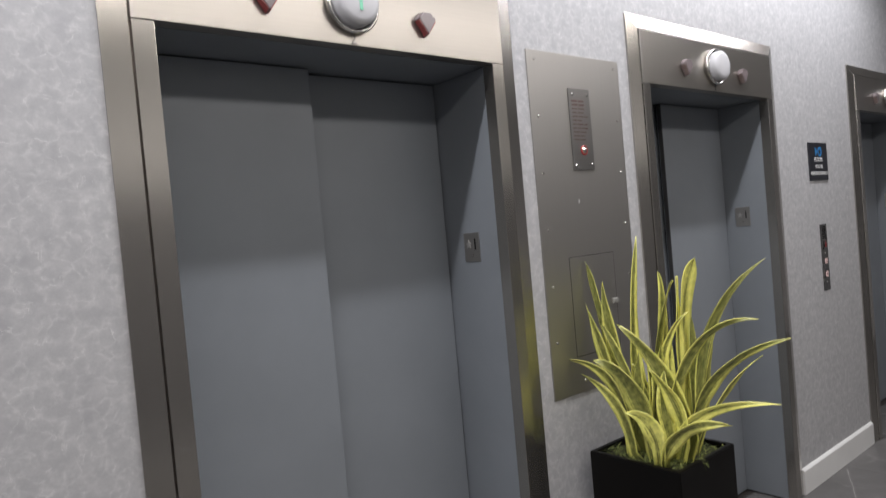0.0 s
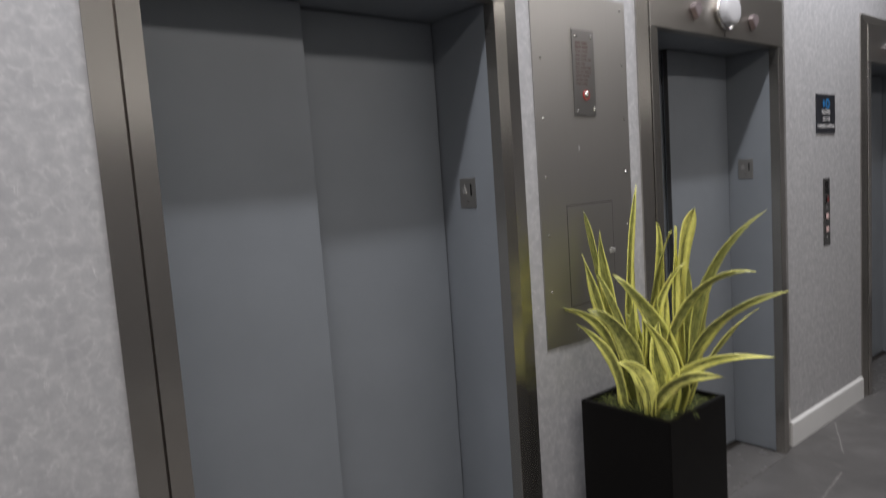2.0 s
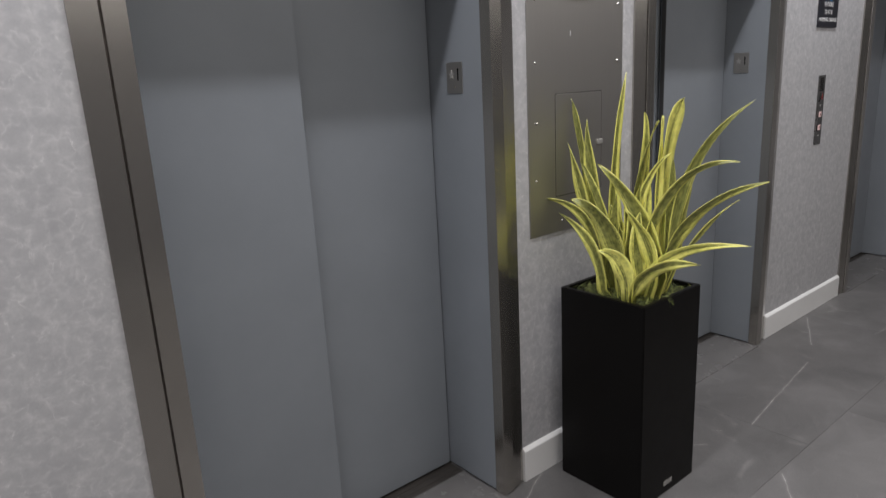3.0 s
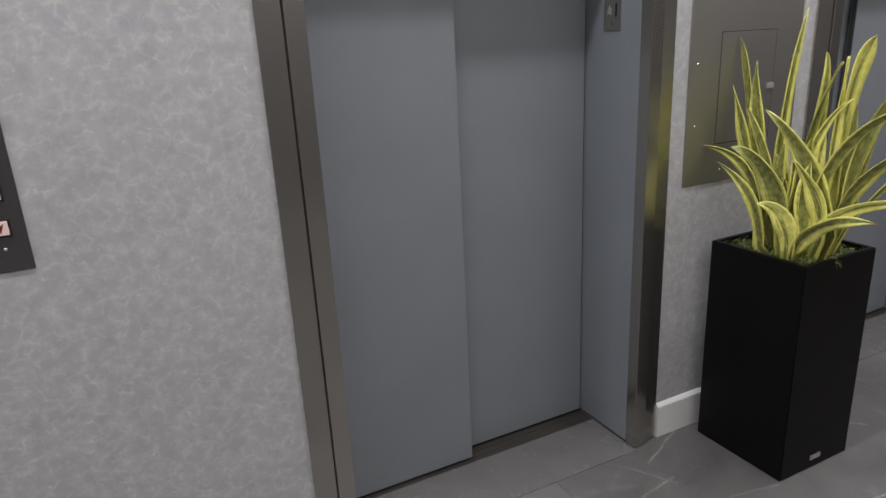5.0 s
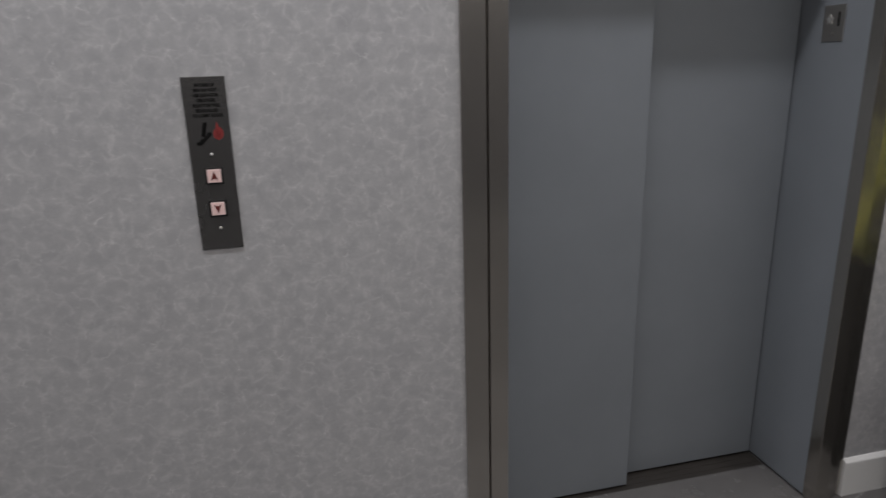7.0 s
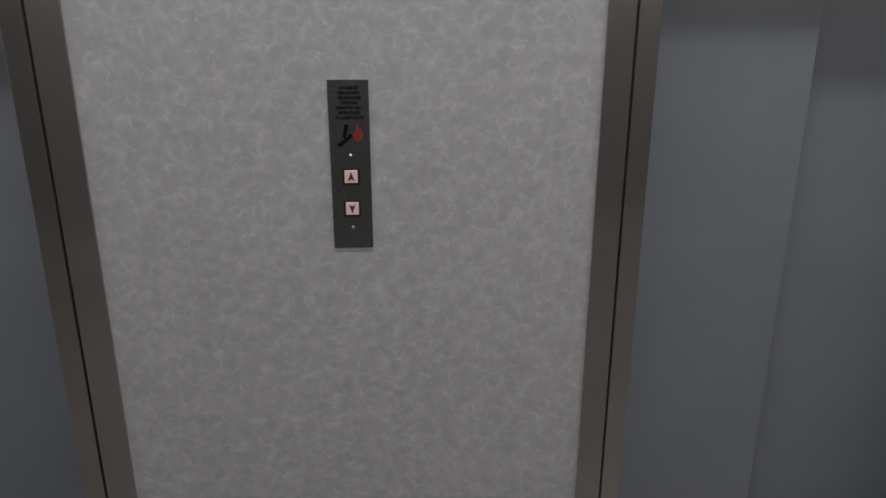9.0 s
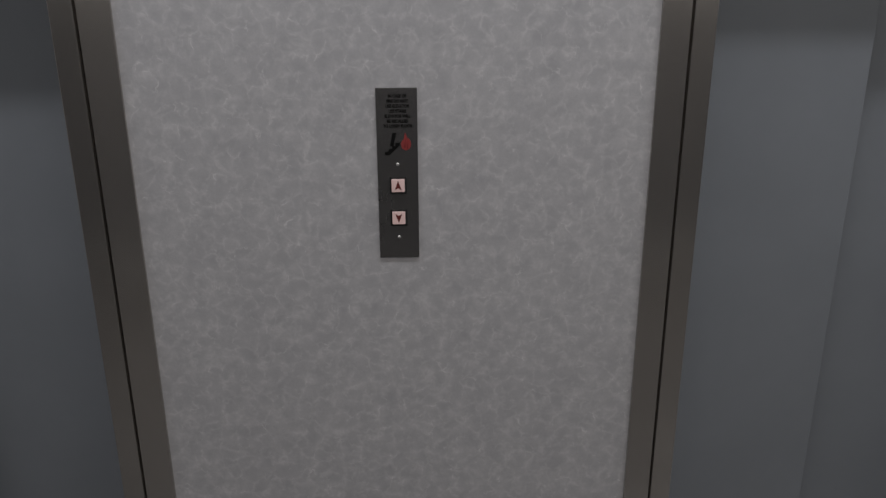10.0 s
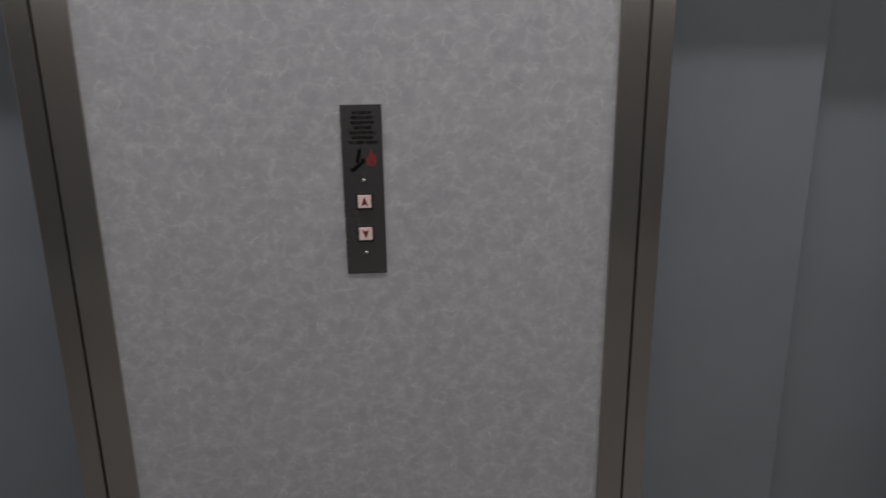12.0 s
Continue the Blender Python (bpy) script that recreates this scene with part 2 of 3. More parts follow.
WALLPAPER = make_wallpaper()
STEEL = make_steel("brushed_steel_vertical", (0.50, 0.475, 0.44), 0.19, (170, 170, 1.5), 0.18)
STEEL_H = make_steel("brushed_steel_horizontal", (0.47, 0.443, 0.408), 0.30, (1.5, 170, 170))
STEEL_DULL = make_steel("dull_steel_plate", (0.43, 0.415, 0.395), 0.42, (400, 400, 3))
STEEL_DARK = make_steel("dark_steel_plate", (0.28, 0.272, 0.265), 0.36, (3, 400, 400))
CALL_STEEL = make_steel("grey_steel_plate", (0.255, 0.25, 0.245), 0.27, (3, 400, 400))
LATCH_STEEL = make_plain("pale_satin_metal", (0.60, 0.59, 0.57), 0.40, 0.7)
CHROME = make_plain("bright_metal", (0.75, 0.73, 0.70), 0.15, 1.0)
DOOR_PAINT = make_paint("blue_grey_enamel", (0.203, 0.220, 0.242), 0.36, 0.45, 0.05)
TILE = make_tile_stone()
# dark tone for the unseen stand-in that the steel reflects
DOOR_STAND_IN = make_paint("dark_grey_stand_in_paint", (0.11, 0.11, 0.114), 0.5, 0.3, 0.08)
GROUT = make_plain("dark_grout", (0.125, 0.122, 0.12), 0.9)
THRESHOLD = make_paint("grey_threshold_stone", (0.125, 0.121, 0.120), 0.26, 0.5, 0.14)
SILL = make_paint("dark_aluminium_sill", (0.036, 0.032, 0.029), 0.50, 0.4, 0.30)
# steel with the groove's shade put into its colour
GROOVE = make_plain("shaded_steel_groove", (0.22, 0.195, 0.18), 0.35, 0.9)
# near-black for the shaded edge face of the front door panel
EDGE_SHADE = make_plain("dark_edge_shade", (0.045, 0.045, 0.046), 0.6)
BLACK = make_plain("black_shadow_gap", (0.012, 0.012, 0.012), 0.8)
WHITE_PAINT = make_paint("white_gloss_paint", (0.74, 0.74, 0.735), 0.35, 0.5, 0.03)
CEILING_PAINT = make_paint("matt_ceiling_paint", (0.70, 0.70, 0.69), 0.8, 0.2, 0.03)
POT = make_paint("satin_black_fibre", (0.0055, 0.0050, 0.0048), 0.42, 0.13, 0.15)
LEAF = make_leaf("variegated_leaf", 0.34, 0.80)
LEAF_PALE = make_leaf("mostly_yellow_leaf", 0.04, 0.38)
MOSS = make_moss()
SOIL = make_plain("dark_soil", (0.022, 0.018, 0.012), 0.95)
LENS = make_plain("milky_lens", (0.52, 0.52, 0.54), 0.42, 0.0, None, 0.0, 0.0)
GREEN_GLOW = make_plain("green_signal", (0.20, 0.55, 0.38), 0.45, 0.0, (0.10, 0.75, 0.35), 0.02)
GEM = make_plain("smoky_red_lens", (0.17, 0.14, 0.145), 0.32, 0.0, None, 0.0, 0.2)
GEM_BROWN = make_plain("smoky_brown_lens", (0.20, 0.15, 0.14), 0.30, 0.0, None, 0.0, 0.4)
# the lit jewels' red glow, put into the facet colour
GEM_RED_LIT = make_plain("red_lens", (0.26, 0.055, 0.055), 0.30, 0.0, None, 0.0, 0.5)
RED_INK = make_plain("red_ink", (0.25, 0.03, 0.03), 0.5)
RUST_INK = make_plain("faded_red_ink", (0.12, 0.06, 0.055), 0.5)
BLACK_INK = make_plain("black_ink", (0.006, 0.006, 0.006), 0.85)
BLACK_INK.node_tree.nodes["Principled BSDF"].inputs["Specular IOR Level"].default_value = 0.08
BUTTON = make_plain("pinkish_button", (0.80, 0.60, 0.58), 0.3, 0.0, (1.0, 0.62, 0.56), 0.05)
BUTTON_INK = make_plain("dark_red_ink", (0.13, 0.018, 0.015), 0.5)
BEZEL = make_plain("black_plastic", (0.014, 0.014, 0.014), 0.4)
PLAQUE = make_plain("navy_black_plaque", (0.016, 0.017, 0.023), 0.3)
WHITE_INK = make_plain("white_ink", (0.72, 0.72, 0.72), 0.5)
BLUE_INK = make_plain("blue_ink", (0.02, 0.20, 0.50), 0.4)
RED_LAMP = make_plain("red_pilot_lamp", (0.34, 0.035, 0.035), 0.3, 0.0, (1.0, 0.05, 0.04), 0.03)


# ---- mesh helpers ----
def mesh_of(name, bm, material, smooth=False):
    bmesh.ops.recalc_face_normals(bm, faces=bm.faces)
    me = bpy.data.meshes.new(name)
    bm.to_mesh(me)
    bm.free()
    me.materials.append(material)
    for p in me.polygons:
        p.use_smooth = smooth
    return me


def part(name, bm, material, parent, label="", smooth=False):
    ob = new(name, mesh_of(name, bm, material, smooth))
    ob.parent = parent
    if label:
        ob["label"] = label
    return ob


def thing(name, place, label, category, group="", kind=""):
    ob = new(name)
    ob.empty_display_size = 0.05
    ob.matrix_world = pose(*place)
    return tagged(ob, label, category, group, kind)


def box(x0, x1, y0, y1, z0, z1, bevel=0.0, bm=None):
    own = bm is None
    bm = bm or bmesh.new()
    r = bmesh.ops.create_cube(bm, size=1.0, matrix=Matrix.Translation(((x0 + x1) / 2, (y0 + y1) / 2, (z0 + z1) / 2)) @ Matrix.Diagonal((x1 - x0, y1 - y0, z1 - z0, 1)))
    if bevel and own:
        bmesh.ops.bevel(bm, geom=list(bm.edges), offset=bevel, segments=2, affect="EDGES", profile=0.7)
    return bm


def prism(outline, y0, y1, bevel=0.0):
    """A solid from an outline in x, z, between two depths."""
    bm = bmesh.new()
    a = [bm.verts.new((x, y0, z)) for x, z in outline]
    c = [bm.verts.new((x, y1, z)) for x, z in outline]
    bm.faces.new(a)
    bm.faces.new(c[::-1])
    for i in range(len(a)):
        j = (i + 1) % len(a)
        bm.faces.new((a[i], c[i], c[j], a[j]))
    if bevel:
        bmesh.ops.bevel(bm, geom=list(bm.edges), offset=bevel, segments=1, affect="EDGES")
    return bm


def turned(profile, cx, cz, steps=40):
    """A body turned about an axis along y: profile rows of radius and y."""
    bm = bmesh.new()
    rings = []
    for r, y in profile:
        if r < 1e-6:
            rings.append([bm.verts.new((cx, y, cz))])
        else:
            rings.append([bm.verts.new((cx + r * math.cos(2 * math.pi * k / steps), y, cz + r * math.sin(2 * math.pi * k / steps))) for k in range(steps)])
    for a, c in zip(rings, rings[1:]):
        for k in range(steps):
            l = (k + 1) % steps
            if len(a) == 1:
                bm.faces.new((a[0], c[k], c[l]))
            elif len(c) == 1:
                bm.faces.new((a[k], c[0], a[l]))
            else:
                bm.faces.new((a[k], c[k], c[l], a[l]))
    return bm


def lettering(name, text, size, place, material, parent, depth=0.0003, align="CENTER", turn=0.0, wide=1.0, label="", bold=0.0):
    """Letters standing on a vertical face that looks along -y."""
    cu = bpy.data.curves.new(name, "FONT")
    cu.body, cu.size, cu.align_x, cu.align_y, cu.extrude = text, size, align, "CENTER", depth
    cu.resolution_u, cu.offset = 3, bold
    tmp = bpy.data.objects.new(name, cu)
    scene.collection.objects.link(tmp)
    me = bpy.data.meshes.new_from_object(tmp.evaluated_get(bpy.context.evaluated_depsgraph_get()))
    bpy.data.objects.remove(tmp)
    me.transform(pose(*place, 90, 0, turn) @ Matrix.Diagonal((wide, 1, 1, 1)))
    me.materials.clear()
    me.materials.append(material)
    ob = new(name, me)
    ob.parent = parent
    if label:
        ob["label"] = label
    return ob


def screw(x, y, z, r, parent, metal=None):
    return part("screw", turned([(r, y), (r, y - r * 0.35), (r * 0.6, y - r * 0.75), (0, y - r * 0.85)], x, z, 10), metal or CHROME, parent, "", True)


# ---- the lobby's shell ----
LIFTS = (-1.325, 1.1465, 3.1235, 5.467)
X0, X1, Y0, WALL_T = -3.6, 8.4, -3.7, 0.42
HALF, TOP = 0.56, 2.16

bm = bmesh.new()
edges = [X0] + [v for c in LIFTS for v in (c - HALF, c + HALF)] + [X1]
for a, c in zip(edges[::2], edges[1::2]):
    box(a, c, 0, WALL_T, 0, CEIL, bm=bm)
for c in LIFTS:
    box(c - HALF, c + HALF, 0, WALL_T, TOP, CEIL, bm=bm)
wall = tagged(new("wall_north", mesh_of("wall_north", bm, WALLPAPER)), "grey wallpaper wall with pale matted fibre pattern", "wall", kind="structure")
for name, dims in (("wall_south", (X0, X1, Y0 - 0.15, Y0, 2.12, CEIL)), ("wall_west", (X0 - 0.15, X0, Y0, WALL_T, 0, CEIL)), ("wall_east", (X1, X1 + 0.15, Y0, WALL_T, 0, CEIL))):
    tagged(new(name, mesh_of(name, box(*dims), CEILING_PAINT if name == "wall_south" else WALLPAPER)), "plain pale wall closing the lobby", "wall", kind="structure")
# unseen dark lower wall, added for opposite lift doors mirrored in the steel
tagged(new("wall_south_stand_in", mesh_of("wall_south_stand_in", box(X0, X1, Y0 - 0.15, Y0, 0, 2.12), DOOR_STAND_IN)), "unseen dark grey lower wall standing in for opposite lift doors", "wall", kind="structure")
tagged(new("ceiling", mesh_of("ceiling", box(X0 - 0.15, X1 + 0.15, Y0 - 0.15, WALL_T, CEIL, CEIL + 0.12), CEILING_PAINT)), "plain matt white lobby ceiling", "ceiling", kind="structure")
floor = tagged(new("floor", mesh_of("floor", box(X0 - 0.15, X1 + 0.15, Y0 - 0.15, WALL_T + 0.2, -0.12, -0.003), GROUT)), "dark grey marble-look tiled lobby floor with white veins", "floor", kind="structure")

runs = [(X0, LIFTS[0] - 0.649)] + [(a + 0.657, c - 0.649) for a, c in zip(LIFTS, LIFTS[1:])] + [(LIFTS[-1] + 0.657, X1)]
for a, c in runs:
    bm = prism([(0.0, 0.0), (-0.0155, 0.0), (-0.0155, 0.1250), (-0.0140, 0.1290), (-0.0040, 0.139), (0.0, 0.139)], a, c)
    me = mesh_of("baseboard", bm, WHITE_PAINT)
    me.transform(Matrix(((0, 1, 0, 0), (1, 0, 0, 0), (0, 0, 1, 0), (0, 0, 0, 1))))
    me.flip_normals()
    if a == X0:
        far = me.copy()
        far.transform(Matrix.Translation((X1, Y0, 0)) @ pose(0, 0, 0, 0, 0, 180) @ Matrix.Diagonal(((X1 - X0) / (c - a), 1, 1, 1)) @ Matrix.Translation((-X0, 0, 0)))
        far.materials[0] = make_paint("grey_baseboard_paint", (0.30, 0.30, 0.30), 0.4, 0.4, 0.05)
        tagged(new("baseboard", far), "tall grey painted baseboard along the far wall", "baseboard", kind="structure")
    tagged(new("baseboard", me), "tall white painted baseboard along the lift wall", "baseboard", kind="structure")


# ---- lift entrances ----
def frame_band(outline, parent, material, label=""):
    bm = bmesh.new()
    for face in outline:
        bm.faces.new([bm.verts.new(p) for p in face])
    bmesh.ops.remove_doubles(bm, verts=bm.verts, dist=1e-5)
    return part("casing", bm, material, parent, label)


def lift_entrance(cx, leading=-1, group="lift entrances in a row"):
    """One lift entrance: splayed casing, proud inner frame with a deep header, painted
    reveal, two staggered sliding panels, threshold and sill. leading: the side of the panel
    that stands in front. Origin: middle of the threshold."""
    lift = thing("elevator_entrance", (cx, 0, 0), "brushed stainless steel lift entrance with closed blue-grey sliding doors", "elevator door", group)
    w, h = 0.5335, 2.134          # half opening, height
    wi, hi = 0.5835, 2.356        # inner frame
    wl, wr, ho = 0.647, 0.652, 2.420
    yi, yo, yf = -0.0215, -0.0070, -0.027
    g = 0.0048                    # shadow groove between casing and frame
    # casing, sloping from the frame to the wall
    for s, wo in ((-1, wl), (1, wr)):
        a, c = s * (wi + g), s * wo
        frame_band([[(a, yi, 0.004), (c, yo, 0.004), (c, yo, ho), (a, yi, hi + g)], [(c, yo, 0.004), (c, 0.01, 0.004), (c, 0.01, ho), (c, yo, ho)],
                    [(a, yi, 0.004), (a, 0.01, 0.004), (c, 0.01, 0.004), (c, yo, 0.004)], [(a, yi, 0.004), (a, yi, hi + g), (a, 0.01, hi + g), (a, 0.01, 0.004)]], lift, STEEL)
    frame_band([[(-wi - g, yi, hi + g), (wi + g, yi, hi + g), (wr, yo, ho), (-wl, yo, ho)], [(-wl, yo, ho), (wr, yo, ho), (wr, 0.01, ho), (-wl, 0.01, ho)],
                [(-wi - g, yi, hi + g), (-wi - g, 0.01, hi + g), (wi + g, 0.01, hi + g), (wi + g, yi, hi + g)]], lift, STEEL_H)
    # inner frame: two jambs and the header
    for s in (-1, 1):
        x0, x1 = sorted((s * w, s * wi))
        part("jamb", box(x0, x1, yf, 0.02, 0.003, h, 0.0018), STEEL, lift)
    header = part("header", box(-wi, wi, yf, 0.02, h + 0.0008, hi, 0.0018), STEEL_H, lift, "wide brushed steel header")
    # groove floors, painted darker than the frame to deepen the recess's shade
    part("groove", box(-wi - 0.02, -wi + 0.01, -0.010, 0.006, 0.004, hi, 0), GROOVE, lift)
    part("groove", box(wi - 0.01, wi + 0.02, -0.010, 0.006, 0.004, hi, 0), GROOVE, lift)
    # painted reveal
    for s in (-1, 1):
        x0, x1 = sorted((s * (w + 0.0015), s * (w + 0.024)))
        part("reveal", box(x0, x1, 0.0215, 0.345, 0.009, h - 0.0015, 0.0008), DOOR_PAINT, lift)
    part("reveal_head", box(-w - 0.024, w + 0.024, 0.0215, 0.345, h + 0.001, h + 0.024, 0.0008), DOOR_PAINT, lift)
    # sliding panels, one in front of the other
    if leading < 0:
        part("door_panel", box(-w - 0.02, -0.010, 0.225, 0.255, 0.0105, h - 0.004, 0.003), DOOR_PAINT, lift)
        part("door_panel", box(-0.055, w - 0.004, 0.286, 0.316, 0.0105, h - 0.004, 0.003), DOOR_PAINT, lift)
    else:
        front = part("door_panel", box(-0.030, w - 0.004, 0.245, 0.274, 0.0105, h - 0.004, 0.003), DOOR_PAINT, lift)
        # added dark strip: paints the shade on the panel's edge face
        part("edge_shade_strip", box(-0.0325, -0.0298, 0.2465, 0.268, 0.0105, h - 0.004, 0.0006), EDGE_SHADE, front, "dark strip that shades the panel's edge")
        part("door_panel", box(-w - 0.02, 0.020, 0.286, 0.316, 0.0105, h - 0.004, 0.003), DOOR_PAINT, lift)
    part("shaft_backing", box(-w - 0.03, w + 0.03, 0.346, 0.356, 0.0, h + 0.03, 0), BLACK, lift)
    # threshold stone and grooved sill
    part("threshold", box(-w, w, -0.038, 0.207, -0.004, 0.003, 0.001), THRESHOLD, lift, "plain dark grey threshold stone")
    sill = part("sill", box(-w, w, 0.208, 0.345, -0.010, 0.0002, 0.0006), SILL, lift, "dark metal door sill")
    for a, c in ((0.2085, 0.221), (0.233, 0.247), (0.263, 0.279)):
        part("rail", box(-w + 0.001, w - 0.001, a, c, -0.004, 0.0012, 0.0004), SILL, sill)
    # raised floor plate on the right reveal
    plate = part("floor_plate", box(w - 0.0018, w + 0.0008, 0.113, 0.192, 1.480, 1.582, 0.0006), STEEL_DULL, lift, "small dark plate with raised floor mark")
    star = bmesh.new()
    ring = []
    for k in range(10):
        r = 0.0165 if k % 2 == 0 else 0.0072
        a = math.pi / 2 + k * math.pi / 5
        ring.append(star.verts.new((w - 0.0034, 0.1665 - r * math.cos(a), 1.541 + r * math.sin(a))))
    f = star.faces.new(ring)
    ext = bmesh.ops.extrude_face_region(star, geom=[f])
    bmesh.ops.translate(star, vec=(0.0016, 0, 0), verts=[v for v in ext["geom"] if isinstance(v, bmesh.types.BMVert)])
    part("raised_star", star, LATCH_STEEL, plate)
    part("raised_numeral", box(w - 0.0034, w - 0.0017, 0.131, 0.1365, 1.522, 1.562, 0.0004), BLACK_INK, plate)
    for k in range(4):
        part("braille_dot", box(w - 0.0030, w - 0.0017, 0.147 + 0.006 * (k % 2), 0.150 + 0.006 * (k % 2), 1.497 + 0.006 * (k // 2), 1.500 + 0.006 * (k // 2), 0.0006), STEEL, plate)
    return lift


def hall_lantern(cx, lit):
    """Round hall lantern on the header: turned metal ring and a domed milky lens."""
    y = -0.0275
    ob = thing("hall_lantern", (cx, y, 2.247), "round hall lantern with milky domed lens in a metal ring", "lift lantern", "hall lanterns over the lifts")
    part("ring", turned([(0.078, 0), (0.083, -0.003), (0.084, -0.014), (0.081, -0.0195), (0.0765, -0.0205), (0.0735, -0.017), (0.0725, -0.003)], 0, 0, 56), CHROME, ob, "polished metal ring", True)
    part("socket", turned([(0.0740, -0.0005), (0.0740, -0.0035), (0.0, -0.0035)], 0, 0, 40), BEZEL, ob, "dark socket")
    part("lens", turned([(0.067, -0.003), (0.067, -0.038), (0.0655, -0.044), (0.061, -0.0485), (0.050, -0.0515), (0.025, -0.0535), (0, -0.054)], 0, 0, 56), LENS, ob, "milky white dome", True)
    if lit:
        part("arrow", prism([(-0.005, -0.030), (0.005, -0.030), (0.005, 0.010), (0.014, 0.010), (0.0, 0.034), (-0.014, 0.010), (-0.005, 0.010)], -0.0548, -0.049), GREEN_GLOW, ob, "green glowing arrow")
    return ob


def gem_indicator(cx, z, lit):
    """Faceted direction jewel: a stubby downward arrow with slanting sides."""
    ob = thing("direction_jewel", (cx, -0.0275, z), "faceted smoky red direction jewel on the steel header" if lit else "faceted smoky brown direction jewel on the steel header", "lift indicator", "direction jewels over the lifts")
    back = [(-0.034, 0.012), (-0.030, 0.023), (-0.021, 0.020), (-0.017, 0.034), (0.017, 0.034), (0.021, 0.020), (0.030, 0.023), (0.034, 0.012), (0.0, -0.038)]
    bm, side = bmesh.new(), bmesh.new()
    b0 = [(x, 0.0, zz) for x, zz in back]
    b1 = [(x * 0.90, -0.024, zz * 0.86 + 0.003) for x, zz in back]
    v0, v1 = [bm.verts.new(p) for p in b0], [bm.verts.new(p) for p in b1]
    for i in range(len(back)):
        j = (i + 1) % len(back)
        bm.faces.new((v0[i], v0[j], v1[j], v1[i]))
    bm.faces.new(v1)
    bm.faces.new(v0[::-1])
    bmesh.ops.bevel(bm, geom=list(bm.edges), offset=0.0012, segments=1, affect="EDGES")
    part("body", bm, GEM, ob)
    for s in (-1, 1):  # the two long lower facets
        q = [(s * 0.0330, -0.003, 0.0085), (s * 0.0025, -0.003, -0.0345), (s * 0.0022, -0.0215, -0.0285), (s * 0.0300, -0.0215, 0.0090)]
        vs = [side.verts.new((x + s * 0.0016, y, zz - 0.0010)) for x, y, zz in q]
        ws = [side.verts.new((x - s * 0.003, y, zz + 0.002)) for x, y, zz in q]
        side.faces.new(vs)
        side.faces.new(ws[::-1])
        for i in range(4):
            j = (i + 1) % 4
            side.faces.new((vs[i], vs[j], ws[j], ws[i]))
    # lit facets get their glow as red colour, the others stay brown
    part("facet", side, GEM_RED_LIT if lit else GEM_BROWN, ob, "translucent lower facets")
    return ob


for k, c in enumerate(LIFTS):
    lift_entrance(c, 1 if k > 1 else -1)
    hall_lantern(c, k == 1)
    gem_indicator(c - 0.255, 2.222, k == 1)
    gem_indicator(c + 0.255, 2.222, k == 1)
    if k == 1:
        num = thing("car_number", (c, -0.0275, 2.152), "small raised metal car number under the lantern", "number")
        lettering("numeral", "2", 0.040, (0, -0.001, -0.001), STEEL_DARK, num, 0.001)
    elif k == 2:
        num = thing("car_number", (c, -0.0275, 2.152), "small raised metal car number under the lantern", "number")
        lettering("numeral", "3", 0.040, (0, -0.001, -0.001), STEEL_DARK, num, 0.001)
    elif k:
        num = thing("car_number", (c, -0.0275, 2.152), "small raised metal mark under the lantern", "number")
        part("numeral", box(-0.006, 0.006, -0.002, 0, -0.012, 0.012), STEEL_DARK, num)


